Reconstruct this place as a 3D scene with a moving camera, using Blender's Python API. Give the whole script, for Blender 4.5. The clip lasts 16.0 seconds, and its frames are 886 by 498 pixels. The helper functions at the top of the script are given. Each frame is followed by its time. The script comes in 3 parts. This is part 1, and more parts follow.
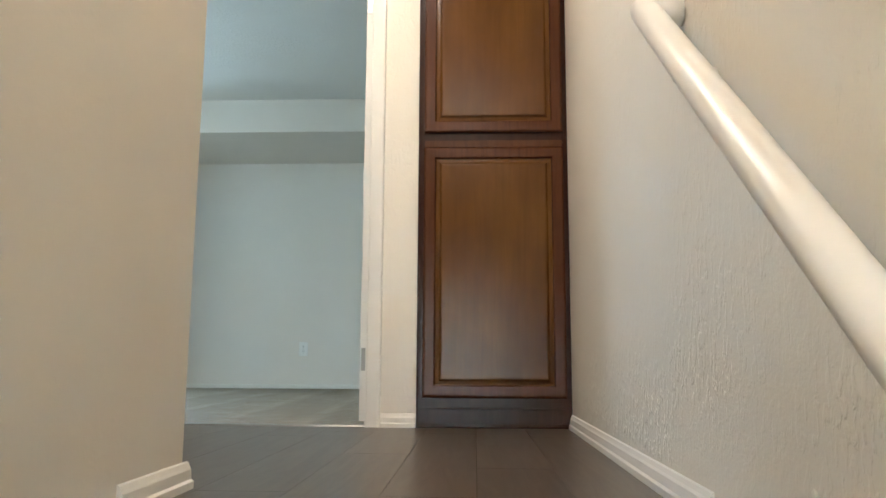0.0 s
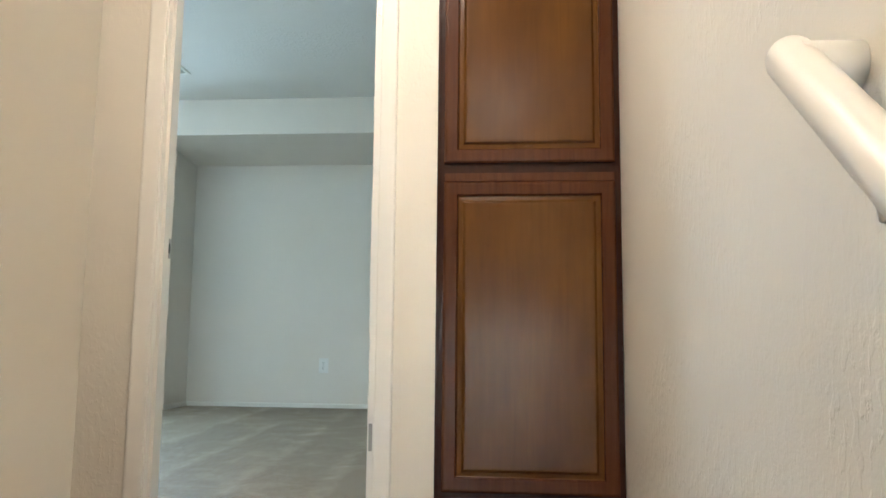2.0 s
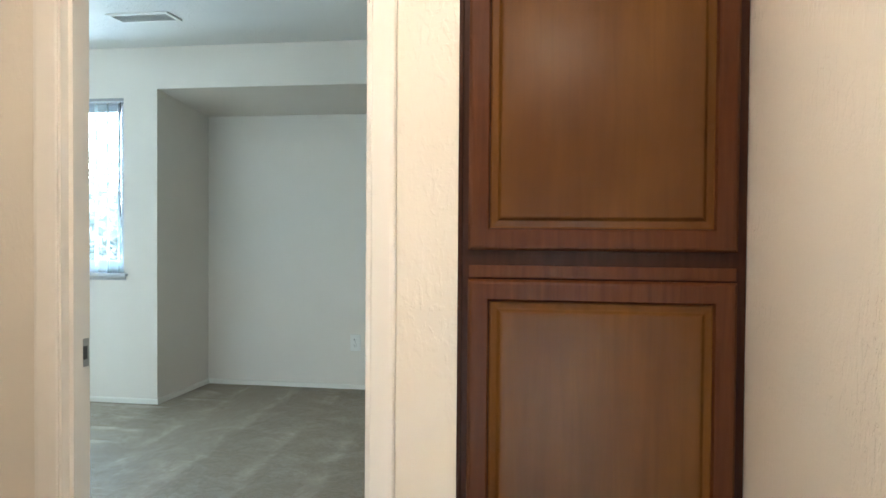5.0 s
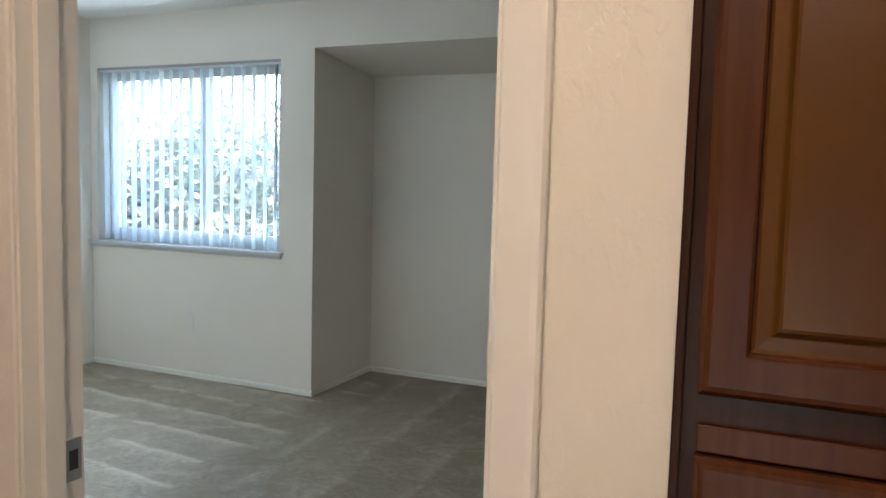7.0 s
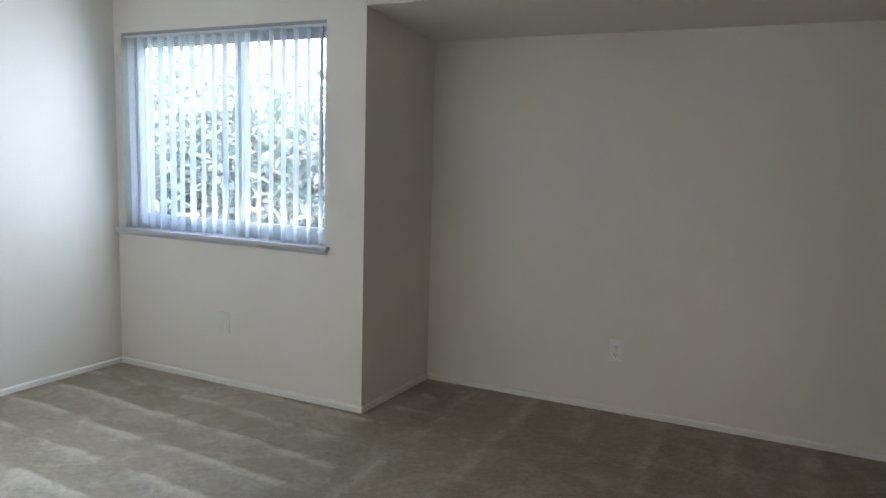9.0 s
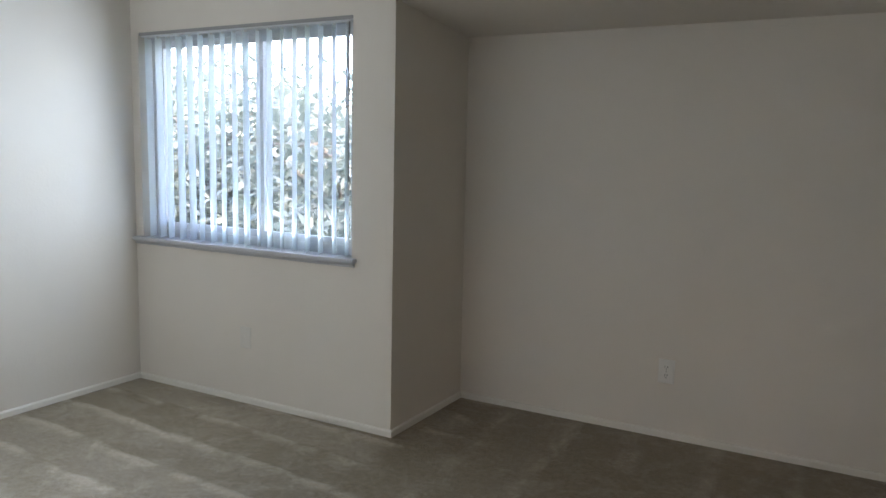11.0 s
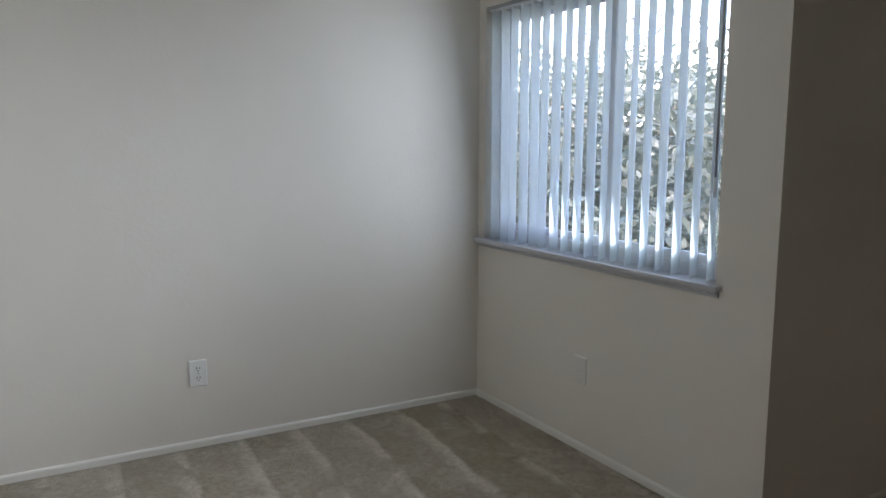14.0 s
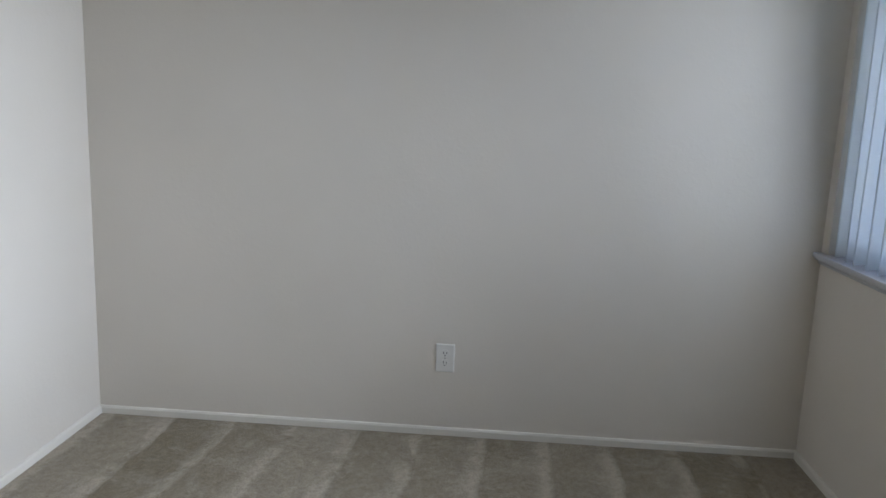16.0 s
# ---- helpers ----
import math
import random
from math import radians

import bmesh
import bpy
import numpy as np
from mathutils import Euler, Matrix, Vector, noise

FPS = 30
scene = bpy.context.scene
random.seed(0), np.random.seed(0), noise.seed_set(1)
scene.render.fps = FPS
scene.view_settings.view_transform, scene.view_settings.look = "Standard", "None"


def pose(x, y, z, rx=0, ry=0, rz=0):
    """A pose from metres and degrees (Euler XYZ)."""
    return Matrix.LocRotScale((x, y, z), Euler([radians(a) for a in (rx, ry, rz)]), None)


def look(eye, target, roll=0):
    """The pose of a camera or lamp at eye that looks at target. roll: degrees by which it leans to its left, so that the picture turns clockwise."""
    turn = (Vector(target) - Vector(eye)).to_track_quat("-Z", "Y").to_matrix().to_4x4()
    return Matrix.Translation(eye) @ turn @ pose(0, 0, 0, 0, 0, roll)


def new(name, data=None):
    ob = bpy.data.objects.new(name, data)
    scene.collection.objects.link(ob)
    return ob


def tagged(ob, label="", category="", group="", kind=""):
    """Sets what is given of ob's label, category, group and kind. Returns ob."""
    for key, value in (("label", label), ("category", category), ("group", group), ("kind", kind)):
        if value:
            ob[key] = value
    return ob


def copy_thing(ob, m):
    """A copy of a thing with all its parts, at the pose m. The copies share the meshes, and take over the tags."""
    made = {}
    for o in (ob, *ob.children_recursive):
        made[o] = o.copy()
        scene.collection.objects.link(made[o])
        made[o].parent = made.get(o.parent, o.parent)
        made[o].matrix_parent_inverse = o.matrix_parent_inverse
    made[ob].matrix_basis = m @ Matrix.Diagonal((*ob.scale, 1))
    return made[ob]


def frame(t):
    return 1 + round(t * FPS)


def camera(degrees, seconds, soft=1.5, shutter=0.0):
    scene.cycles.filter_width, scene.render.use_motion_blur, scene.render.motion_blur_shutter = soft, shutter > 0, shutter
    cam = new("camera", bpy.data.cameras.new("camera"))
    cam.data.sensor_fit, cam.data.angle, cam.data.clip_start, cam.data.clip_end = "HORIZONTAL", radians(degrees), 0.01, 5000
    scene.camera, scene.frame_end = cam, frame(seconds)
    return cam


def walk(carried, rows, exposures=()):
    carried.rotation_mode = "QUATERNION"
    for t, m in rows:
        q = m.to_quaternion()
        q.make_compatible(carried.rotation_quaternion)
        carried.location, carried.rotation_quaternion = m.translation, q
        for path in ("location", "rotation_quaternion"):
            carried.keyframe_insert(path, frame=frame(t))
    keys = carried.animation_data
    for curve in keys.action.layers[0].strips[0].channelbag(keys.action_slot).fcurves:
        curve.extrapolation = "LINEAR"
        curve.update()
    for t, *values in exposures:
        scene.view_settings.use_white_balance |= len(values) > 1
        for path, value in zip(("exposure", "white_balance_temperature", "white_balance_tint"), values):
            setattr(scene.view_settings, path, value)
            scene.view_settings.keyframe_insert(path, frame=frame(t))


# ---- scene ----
cam = camera(60.8, 16.0)

PATH = [
    (0, (0.197, -2.863, 0.244), (0.112, -0.887, 0.538), 0.3),
    (0.5, (0.185, -2.733, 0.314), (0.065, -0.758, 0.606), 0.8),
    (1, (0.175, -2.615, 0.398), (0.025, -0.64, 0.676), 0.8),
    (1.5, (0.195, -2.5, 0.459), (0.032, -0.524, 0.727), 0.6),
    (2, (0.208, -2.368, 0.569), (0.032, -0.39, 0.807), 0.6),
    (2.5, (0.21, -2.237, 0.679), (0.021, -0.257, 0.883), 0.5),
    (3, (0.203, -2.124, 0.722), (-0.001, -0.141, 0.884), 0.6),
    (5.3, (0.196, -1.479, 1.183), (-0.173, 0.486, 1.122), 0.5),
    (5.5, (0.181, -1.408, 1.186), (-0.231, 0.548, 1.114), 0.6),
    (6, (0.137, -1.176, 1.274), (-0.411, 0.745, 1.167), 1.0),
    (6.5, (0.098, -0.946, 1.31), (-0.592, 0.926, 1.168), 1.3),
    (7, (0.057, -0.759, 1.318), (-0.740, 1.067, 1.149), 1.5),
    (7.5, (-0.054, -0.585, 1.333), (-0.927, 1.201, 1.135), 1.7),
    (8, (-0.183, -0.416, 1.375), (-1.084, 1.35, 1.145), 1.7),
    (8.5, (-0.272, -0.262, 1.388), (-1.177, 1.499, 1.143), 1.8),
    (9, (-0.358, -0.173, 1.391), (-1.258, 1.593, 1.138), 1.6),
    (11.3, (-0.55, 0.082, 1.412), (-1.548, 1.797, 1.158), 1.1),
    (11.5, (-0.567, 0.09, 1.403), (-1.602, 1.782, 1.149), 1.1),
    (12, (-0.596, 0.195, 1.406), (-1.773, 1.789, 1.134), 0.4),
    (12.5, (-0.7, 0.347, 1.408), (-2.019, 1.827, 1.143), -0.1),
    (13, (-0.775, 0.547, 1.397), (-2.245, 1.877, 1.129), -0.1),
    (13.5, (-0.853, 0.745, 1.398), (-2.442, 1.928, 1.125), 0.1),
    (14, (-0.915, 0.96, 1.373), (-2.638, 1.936, 1.095), 0.1),
    (14.5, (-1.0, 1.174, 1.383), (-2.832, 1.922, 1.092), 0.4),
    (15, (-1.021, 1.441, 1.364), (-2.943, 1.907, 1.066), 1.0),
    (15.5, (-1.170, 1.530, 1.385), (-3.128, 1.754, 1.028), 2.4),
    (16, (-1.262, 1.798, 1.370), (-3.225, 1.668, 1.012), 2.2),
]
EXPOSURES = [(0.0, 4.5, 5700, 8), (3.0, 4.65, 5700, 8), (5.5, 4.4, 5950, 12), (7.0, 3.75, 6300, 19), (8.2, 3.45, 6500, 24), (9.0, 3.55, 6550, 26), (12.5, 3.0, 6950, 27), (14.0, 2.6, 6950, 28), (15.2, 2.35, 6850, 28), (16.0, 2.45, 6900, 29)]
walk(cam, [(t, look(eye, target, roll)) for t, eye, target, roll in PATH], EXPOSURES)

# ---- world, sun, large lights ----
world = bpy.data.worlds.new("sky")
scene.world = world
world.use_nodes = True
wn = world.node_tree.nodes
sky = wn.new("ShaderNodeTexSky")
sky.sky_type = 'NISHITA'
sky.sun_disc = False
sky.sun_elevation = radians(42)
sky.sun_rotation = radians(117)
world.node_tree.links.new(sky.outputs[0], wn["Background"].inputs[0])
wn["Background"].inputs[1].default_value = 0.28
sun_data = bpy.data.lights.new("sun", "SUN")
sun_data.energy = 2.0
sun_data.angle = radians(4)
sun_data.color = (1.0, 0.94, 0.85)
sun = new("sun", sun_data)
sun.matrix_world = look((9.0, -4.5, 9.0), (0, 0, 0))


def lamp_light(name, size, size_y, energy, color, m, spread=180):
    d = bpy.data.lights.new(name, "AREA")
    d.shape = 'RECTANGLE' if size_y else 'DISK'
    d.size = size
    if size_y:
        d.size_y = size_y
    d.energy = energy
    d.color = color
    d.spread = radians(spread)
    ob = new(name, d)
    ob.matrix_world = m
    return ob


WARM = (1.0, 0.85, 0.71)
LAMPS = ((-0.3, -1.05), (0.1, -3.3))
# Warm overhead lights added out of view for hall and stair walls.
for (lx, ly), watts in zip(LAMPS, (0.44, 0.13)):
    lamp_light("added_hall_light", 0.26, 0, watts, WARM, look((lx, ly, 2.29), (lx, ly, 0)))
# area lamps added inside the blind to boost sky light, turned a little down
lamp_light("window_sky_fill", 1.0, 1.0, 2.6, (0.68, 0.90, 1.0), look((-3.25, 3.03, 1.44), (-3.25, 2.03, 1.18)), 80)
lamp_light("window_wide_fill", 1.15, 1.08, 1.9, (0.68, 0.90, 1.0), look((-3.38, 3.035, 1.46), (-3.38, 2.03, 1.36)))
# area lamp added at the unseen stair window to stand in for daylight
lamp_light("stair_fill", 0.58, 2.6, 0.22, (0.95, 0.98, 1.0), look((0.1, -6.58, -0.5), (0.1, -5.0, 0.1)), 120)

# ---- plan, in metres ----
XW, XE = -4.32, 0.556          # west and east faces of the room
YS, YN, YB = 0.10, 3.105, 3.845  # door wall, window wall, alcove back
XA = -2.492                    # alcove's west side
ZC = 2.388                     # ceiling
DL, DR, DH = -0.945, -0.217, 2.04  # door opening between jambs
WX0, WX1, WZ0, WZ1 = -4.258, -2.735, 0.872, 2.055  # window opening
LWX, LWY = -0.36, -1.40        # corner of the stair's left wall
NOSE, RISE, RUN = -1.65, 0.18, 0.27


# ---- materials ----
def mat(name):
    m = bpy.data.materials.new(name)
    m.use_nodes = True
    nt = m.node_tree
    return m, nt, nt.nodes["Principled BSDF"]


def node(nt, kind, **props):
    n = nt.nodes.new(kind)
    for k, v in props.items():
        if k == "op":
            n.operation = v
        elif k == "blend":
            n.blend_type = v
    return n


def coords(nt, scale=(1, 1, 1), rot=(0, 0, 0)):
    g = nt.nodes.new("ShaderNodeTexCoord")
    mp = nt.nodes.new("ShaderNodeMapping")
    mp.inputs["Scale"].default_value = scale
    mp.inputs["Rotation"].default_value = rot
    nt.links.new(g.outputs["Object"], mp.inputs[0])
    return mp.outputs[0]


def noise_tex(nt, vec, scale, detail=4.0, rough=0.55, distort=0.0):
    n = nt.nodes.new("ShaderNodeTexNoise")
    n.inputs["Scale"].default_value = scale
    n.inputs["Detail"].default_value = detail
    n.inputs["Roughness"].default_value = rough
    n.inputs["Distortion"].default_value = distort
    nt.links.new(vec, n.inputs["Vector"])
    return n.outputs["Fac"]


def ramp(nt, fac, stops):
    r = nt.nodes.new("ShaderNodeValToRGB")
    el = r.color_ramp.elements
    while len(el) < len(stops):
        el.new(0.5)
    for e, (p, c) in zip(el, stops):
        e.position = p
        e.color = (*c, 1) if len(c) == 3 else c
    nt.links.new(fac, r.inputs[0])
    return r.outputs[0]


def mix(nt, a, b, fac, blend='MIX'):
    m = nt.nodes.new("ShaderNodeMix")
    m.data_type = 'RGBA'
    m.blend_type = blend
    if isinstance(fac, (int, float)):
        m.inputs[0].default_value = fac
    else:
        nt.links.new(fac, m.inputs[0])
    for s, v in ((6, a), (7, b)):
        if isinstance(v, tuple):
            m.inputs[s].default_value = (*v, 1)
        else:
            nt.links.new(v, m.inputs[s])
    return m.outputs[2]


def math_node(nt, op, a, b=0.0):
    m = nt.nodes.new("ShaderNodeMath")
    m.operation = op
    for i, v in enumerate((a, b)):
        if isinstance(v, (int, float)):
            m.inputs[i].default_value = v
        else:
            nt.links.new(v, m.inputs[i])
    return m.outputs[0]


def bump(nt, bsdf, height, strength, dist, before=None):
    b = nt.nodes.new("ShaderNodeBump")
    b.inputs["Strength"].default_value = strength
    b.inputs["Distance"].default_value = dist
    nt.links.new(height, b.inputs["Height"])
    if before is not None:
        nt.links.new(before, b.inputs["Normal"])
    nt.links.new(b.outputs[0], bsdf.inputs["Normal"])
    return b.outputs[0]


def wall_paint(name, base, dark, streak, rough=0.55, strength=0.5):
    """Rolled paint over hand-trowelled plaster."""
    m, nt, p = mat(name)
    v = coords(nt)
    nt.links.new(mix(nt, base, dark, ramp(nt, noise_tex(nt, v, 1.3, 3), [(0.35, (0, 0, 0)), (0.75, (1, 1, 1))])), p.inputs["Base Color"])
    p.inputs["Roughness"].default_value = rough
    vs = coords(nt, streak)
    blobs = ramp(nt, noise_tex(nt, vs, 44, 3, 0.5, 0.4), [(0.50, (0, 0, 0)), (0.60, (1, 1, 1))])
    patch = ramp(nt, noise_tex(nt, v, 2.3, 2), [(0.42, (0.15, 0.15, 0.15)), (0.62, (1, 1, 1))])
    fine = noise_tex(nt, v, 160, 2)
    h = math_node(nt, 'ADD', math_node(nt, 'MULTIPLY', blobs, patch), math_node(nt, 'MULTIPLY', fine, 0.35))
    bump(nt, p, h, strength, 0.004)
    return m


WALL = wall_paint("warm white wall paint", (0.755, 0.705, 0.64), (0.715, 0.665, 0.60), (1, 1, 1), strength=0.08)
WALL_HALL = wall_paint("cream wall paint", (0.74, 0.69, 0.60), (0.70, 0.65, 0.56), (1.4, 1.4, 0.75), 0.5, 0.2)
WALL_STAIR = wall_paint("cream paint on dripped plaster", (0.74, 0.69, 0.60), (0.70, 0.65, 0.56), (1.4, 1.4, 0.75), 0.5, 0.45)
WALL_SMOOTH = wall_paint("smoother cream wall paint", (0.74, 0.69, 0.60), (0.69, 0.64, 0.55), (1, 1, 1), 0.5, 0.07)
CEIL = wall_paint("ceiling paint", (0.76, 0.75, 0.72), (0.73, 0.72, 0.69), (1, 1, 1), 0.8, 0.5)


def plain(name, color, rough=0.4, metal=0.0, vary=0.06, scale=14, relief=0.05):
    m, nt, p = mat(name)
    v = coords(nt)
    f = noise_tex(nt, v, scale, 4)
    d = tuple(c * (1 - vary) for c in color)
    nt.links.new(mix(nt, color, d, f), p.inputs["Base Color"])
    p.inputs["Metallic"].default_value = metal
    p.inputs["Roughness"].default_value = rough
    if relief:
        bump(nt, p, noise_tex(nt, v, scale * 9, 3), relief, 0.002)
    return m


TRIM = plain("white semi-gloss trim paint", (0.80, 0.77, 0.71), 0.32)
RAIL_PAINT = plain("cream gloss rail paint", (0.78, 0.74, 0.67), 0.38, relief=0.08)
DOOR_PAINT = plain("white door paint", (0.80, 0.77, 0.72), 0.35)
PAINTED_PLATE = plain("plate painted with the wall", (0.73, 0.70, 0.65), 0.5, relief=0.1)
PLASTIC = plain("white plastic", (0.82, 0.81, 0.78), 0.3, relief=0)
# Colour for the shade in slots and latch hole, which aren't cut.
SLOT = plain("near-black slot shade", (0.03, 0.03, 0.03), 0.6, relief=0)
STEEL = plain("brushed nickel", (0.40, 0.39, 0.37), 0.34, 1.0, 0.12, 40)
ALU = plain("white window aluminium", (0.72, 0.74, 0.76), 0.35, relief=0)
# The grey holds the shade on the sill's nose and apron.
SILL_SHADED = plain("sill paint greyed for its shade", (0.50, 0.50, 0.52), 0.3)
RAIL_SHADE = plain("grey for headrail shade", (0.34, 0.34, 0.34), 0.4, relief=0)
SHADOWED = plain("near-black painted shade", (0.04, 0.04, 0.045), 0.8, relief=0)
LAMP_GLASS, _nt, _p = mat("lit lamp glass")
_p.inputs["Base Color"].default_value = (0.9, 0.85, 0.75, 1)
_p.inputs["Emission Color"].default_value = (1.0, 0.78, 0.55, 1)
_p.inputs["Emission Strength"].default_value = 3.0


def cherry():
    m, nt, p = mat("cherry-stained wood")
    v = coords(nt, (9, 9, 0.55))
    grain = noise_tex(nt, v, 5, 8, 0.6, 0.8)
    blot = noise_tex(nt, coords(nt, (3, 3, 1.2)), 1.6, 3)
    c1 = ramp(nt, grain, [(0.2, (0.096, 0.039, 0.007)), (0.55, (0.116, 0.048, 0.009)), (0.9, (0.132, 0.056, 0.011))])
    nt.links.new(mix(nt, c1, (0.060, 0.019, 0.005), ramp(nt, blot, [(0.35, (0, 0, 0)), (0.7, (0.7, 0.7, 0.7))])), p.inputs["Base Color"])
    p.inputs["Roughness"].default_value = 0.24
    p.inputs["Specular IOR Level"].default_value = 0.2
    bump(nt, p, grain, 0.025, 0.002)
    return m


# Darker cherry: deeper stain plus the shade of recesses put into the colour.
def cherry_darkened(name, a, b):
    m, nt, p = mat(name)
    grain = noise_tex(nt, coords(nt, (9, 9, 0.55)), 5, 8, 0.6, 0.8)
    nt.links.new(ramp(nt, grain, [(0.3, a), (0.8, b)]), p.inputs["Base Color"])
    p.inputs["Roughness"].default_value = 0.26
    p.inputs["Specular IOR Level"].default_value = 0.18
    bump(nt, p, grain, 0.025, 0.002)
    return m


CHERRY = cherry()
CHERRY_MID = cherry_darkened("darker shaded cherry door frame", (0.056, 0.017, 0.006), (0.092, 0.028, 0.009))
CHERRY_DARK = cherry_darkened("dark cherry with recess shade", (0.026, 0.0075, 0.003), (0.040, 0.012, 0.005))


def vinyl():
    m, nt, p = mat("grey-brown plank")
    info = nt.nodes.new("ShaderNodeObjectInfo")
    rnd = info.outputs["Random"]
    v0 = coords(nt, (14, 1.1, 1))
    sh = nt.nodes.new("ShaderNodeVectorMath")
    sh.operation = 'ADD'
    cmb = nt.nodes.new("ShaderNodeCombineXYZ")
    nt.links.new(math_node(nt, 'MULTIPLY', rnd, 37.0), cmb.inputs[0])
    nt.links.new(math_node(nt, 'MULTIPLY', rnd, 11.0), cmb.inputs[1])
    nt.links.new(v0, sh.inputs[0])
    nt.links.new(cmb.outputs[0], sh.inputs[1])
    grain = noise_tex(nt, sh.outputs[0], 2.2, 8, 0.62, 1.2)
    c = ramp(nt, grain, [(0.28, (0.050, 0.038, 0.030)), (0.55, (0.090, 0.072, 0.058)), (0.8, (0.135, 0.110, 0.090))])
    tone = ramp(nt, rnd, [(0.0, (0.86, 0.85, 0.83)), (1.0, (1.08, 1.06, 1.03))])
    nt.links.new(mix(nt, c, tone, 1.0, 'MULTIPLY'), p.inputs["Base Color"])
    p.inputs["Roughness"].default_value = 0.30
    bump(nt, p, grain, 0.12, 0.002)
    return m


VINYL = vinyl()


def smooth_step(nt, v, a, b):
    r = nt.nodes.new("ShaderNodeMapRange")
    r.interpolation_type = 'SMOOTHSTEP'
    r.inputs[1].default_value, r.inputs[2].default_value = a, b
    nt.links.new(v, r.inputs[0])
    return r.outputs[0]


def strokes(nt, along, across, pitch, seed):
    """Vacuum passes: bands of differing nap with a thin pale ridge at each edge."""
    m = lambda op, a, b=0.0: math_node(nt, op, a, b)
    wob = noise_tex(nt, coords(nt), 1.6 + seed * 0.1, 3, 0.5)
    fine = noise_tex(nt, coords(nt), 13, 3, 0.6)
    u = m('ADD', m('ADD', across, m('MULTIPLY', along, 0.06)), m('ADD', m('MULTIPLY', wob, 0.10), m('MULTIPLY', fine, 0.022)))
    k = m('DIVIDE', u, pitch)
    cell, fr = m('FLOOR', k), m('FRACT', k)
    wn_ = nt.nodes.new("ShaderNodeTexWhiteNoise")
    wn_.noise_dimensions = '1D'
    nt.links.new(m('ADD', cell, seed), wn_.inputs["W"])
    ridge = m('MULTIPLY', smooth_step(nt, fr, 0.66, 0.90), m('SUBTRACT', 1.0, smooth_step(nt, fr, 0.91, 1.0)))
    ramped = m('MULTIPLY', smooth_step(nt, fr, 0.0, 0.9), 0.35)
    broken = smooth_step(nt, noise_tex(nt, coords(nt), 3.4, 4, 0.6, 0.4), 0.36, 0.56)
    band = m('MULTIPLY', wn_.outputs["Value"], 0.42)
    return m('ADD', m('MULTIPLY', m('ADD', ridge, ramped), m('MULTIPLY', broken, 0.55)), band)


def carpet():
    m, nt, p = mat("beige cut-pile carpet")
    v = coords(nt)
    sep = nt.nodes.new("ShaderNodeSeparateXYZ")
    nt.links.new(v, sep.inputs[0])
    X, Y = sep.outputs[0], sep.outputs[1]
    tuft = noise_tex(nt, v, 170, 3, 0.7)
    clump = noise_tex(nt, v, 36, 6, 0.75)
    big = noise_tex(nt, v, 2.2, 4, 0.6, 0.5)
    # passes run out from the outlet wall; before the alcove they run into it
    edge = math_node(nt, 'ADD', X, math_node(nt, 'MULTIPLY', big, 1.2))
    zone = smooth_step(nt, edge, -1.75, -1.60)
    a, b = strokes(nt, X, Y, 0.27, 3.0), strokes(nt, Y, X, 0.36, 11.0)
    lay = math_node(nt, 'ADD', math_node(nt, 'MULTIPLY', a, math_node(nt, 'SUBTRACT', 1.0, zone)), math_node(nt, 'MULTIPLY', math_node(nt, 'MULTIPLY', b, zone), 0.5))
    scuff = math_node(nt, 'MULTIPLY', smooth_step(nt, noise_tex(nt, v, 6.0, 6, 0.68, 0.8), 0.45, 0.68), 0.32)
    lay = math_node(nt, 'ADD', lay, scuff)
    base = ramp(nt, clump, [(0.26, (0.125, 0.093, 0.050)), (0.5, (0.205, 0.158, 0.090)), (0.74, (0.300, 0.235, 0.145))])
    light = ramp(nt, clump, [(0.28, (0.33, 0.275, 0.205)), (0.72, (0.62, 0.545, 0.440))])
    c = mix(nt, base, light, lay)
    c = mix(nt, c, ramp(nt, tuft, [(0.3, (0.55, 0.54, 0.52)), (0.6, (1.1, 1.1, 1.1))]), 0.85, 'MULTIPLY')
    nt.links.new(c, p.inputs["Base Color"])
    p.inputs["Roughness"].default_value = 0.6
    p.inputs["Sheen Weight"].default_value = 0.2
    p.inputs["Sheen Roughness"].default_value = 0.4
    h = math_node(nt, 'ADD', math_node(nt, 'MULTIPLY', tuft, 0.5), math_node(nt, 'ADD', clump, math_node(nt, 'MULTIPLY', lay, 0.8)))
    bump(nt, p, h, 0.9, 0.012)
    return m


CARPET = carpet()


def vane_mat():
    m, nt, p = mat("translucent white vinyl vane")
    p.inputs["Base Color"].default_value = (0.81, 0.85, 0.86, 1)
    p.inputs["Roughness"].default_value = 0.45
    tr = nt.nodes.new("ShaderNodeBsdfTranslucent")
    tr.inputs[0].default_value = (0.89, 0.94, 0.95, 1)
    mx = nt.nodes.new("ShaderNodeMixShader")
    mx.inputs[0].default_value = 0.6
    nt.links.new(p.outputs[0], mx.inputs[1])
    nt.links.new(tr.outputs[0], mx.inputs[2])
    nt.links.new(mx.outputs[0], nt.nodes["Material Output"].inputs[0])
    bump(nt, p, noise_tex(nt, coords(nt, (1, 1, 0.1)), 60, 2), 0.1, 0.002)
    return m


VANE = vane_mat()


def glass_mat():
    m, nt, p = mat("clear window glass")
    p.inputs["Base Color"].default_value = (0.95, 0.98, 0.98, 1)
    p.inputs["Roughness"].default_value = 0.0
    p.inputs["Transmission Weight"].default_value = 1.0
    p.inputs["IOR"].default_value = 1.45
    return m


GLASS = glass_mat()


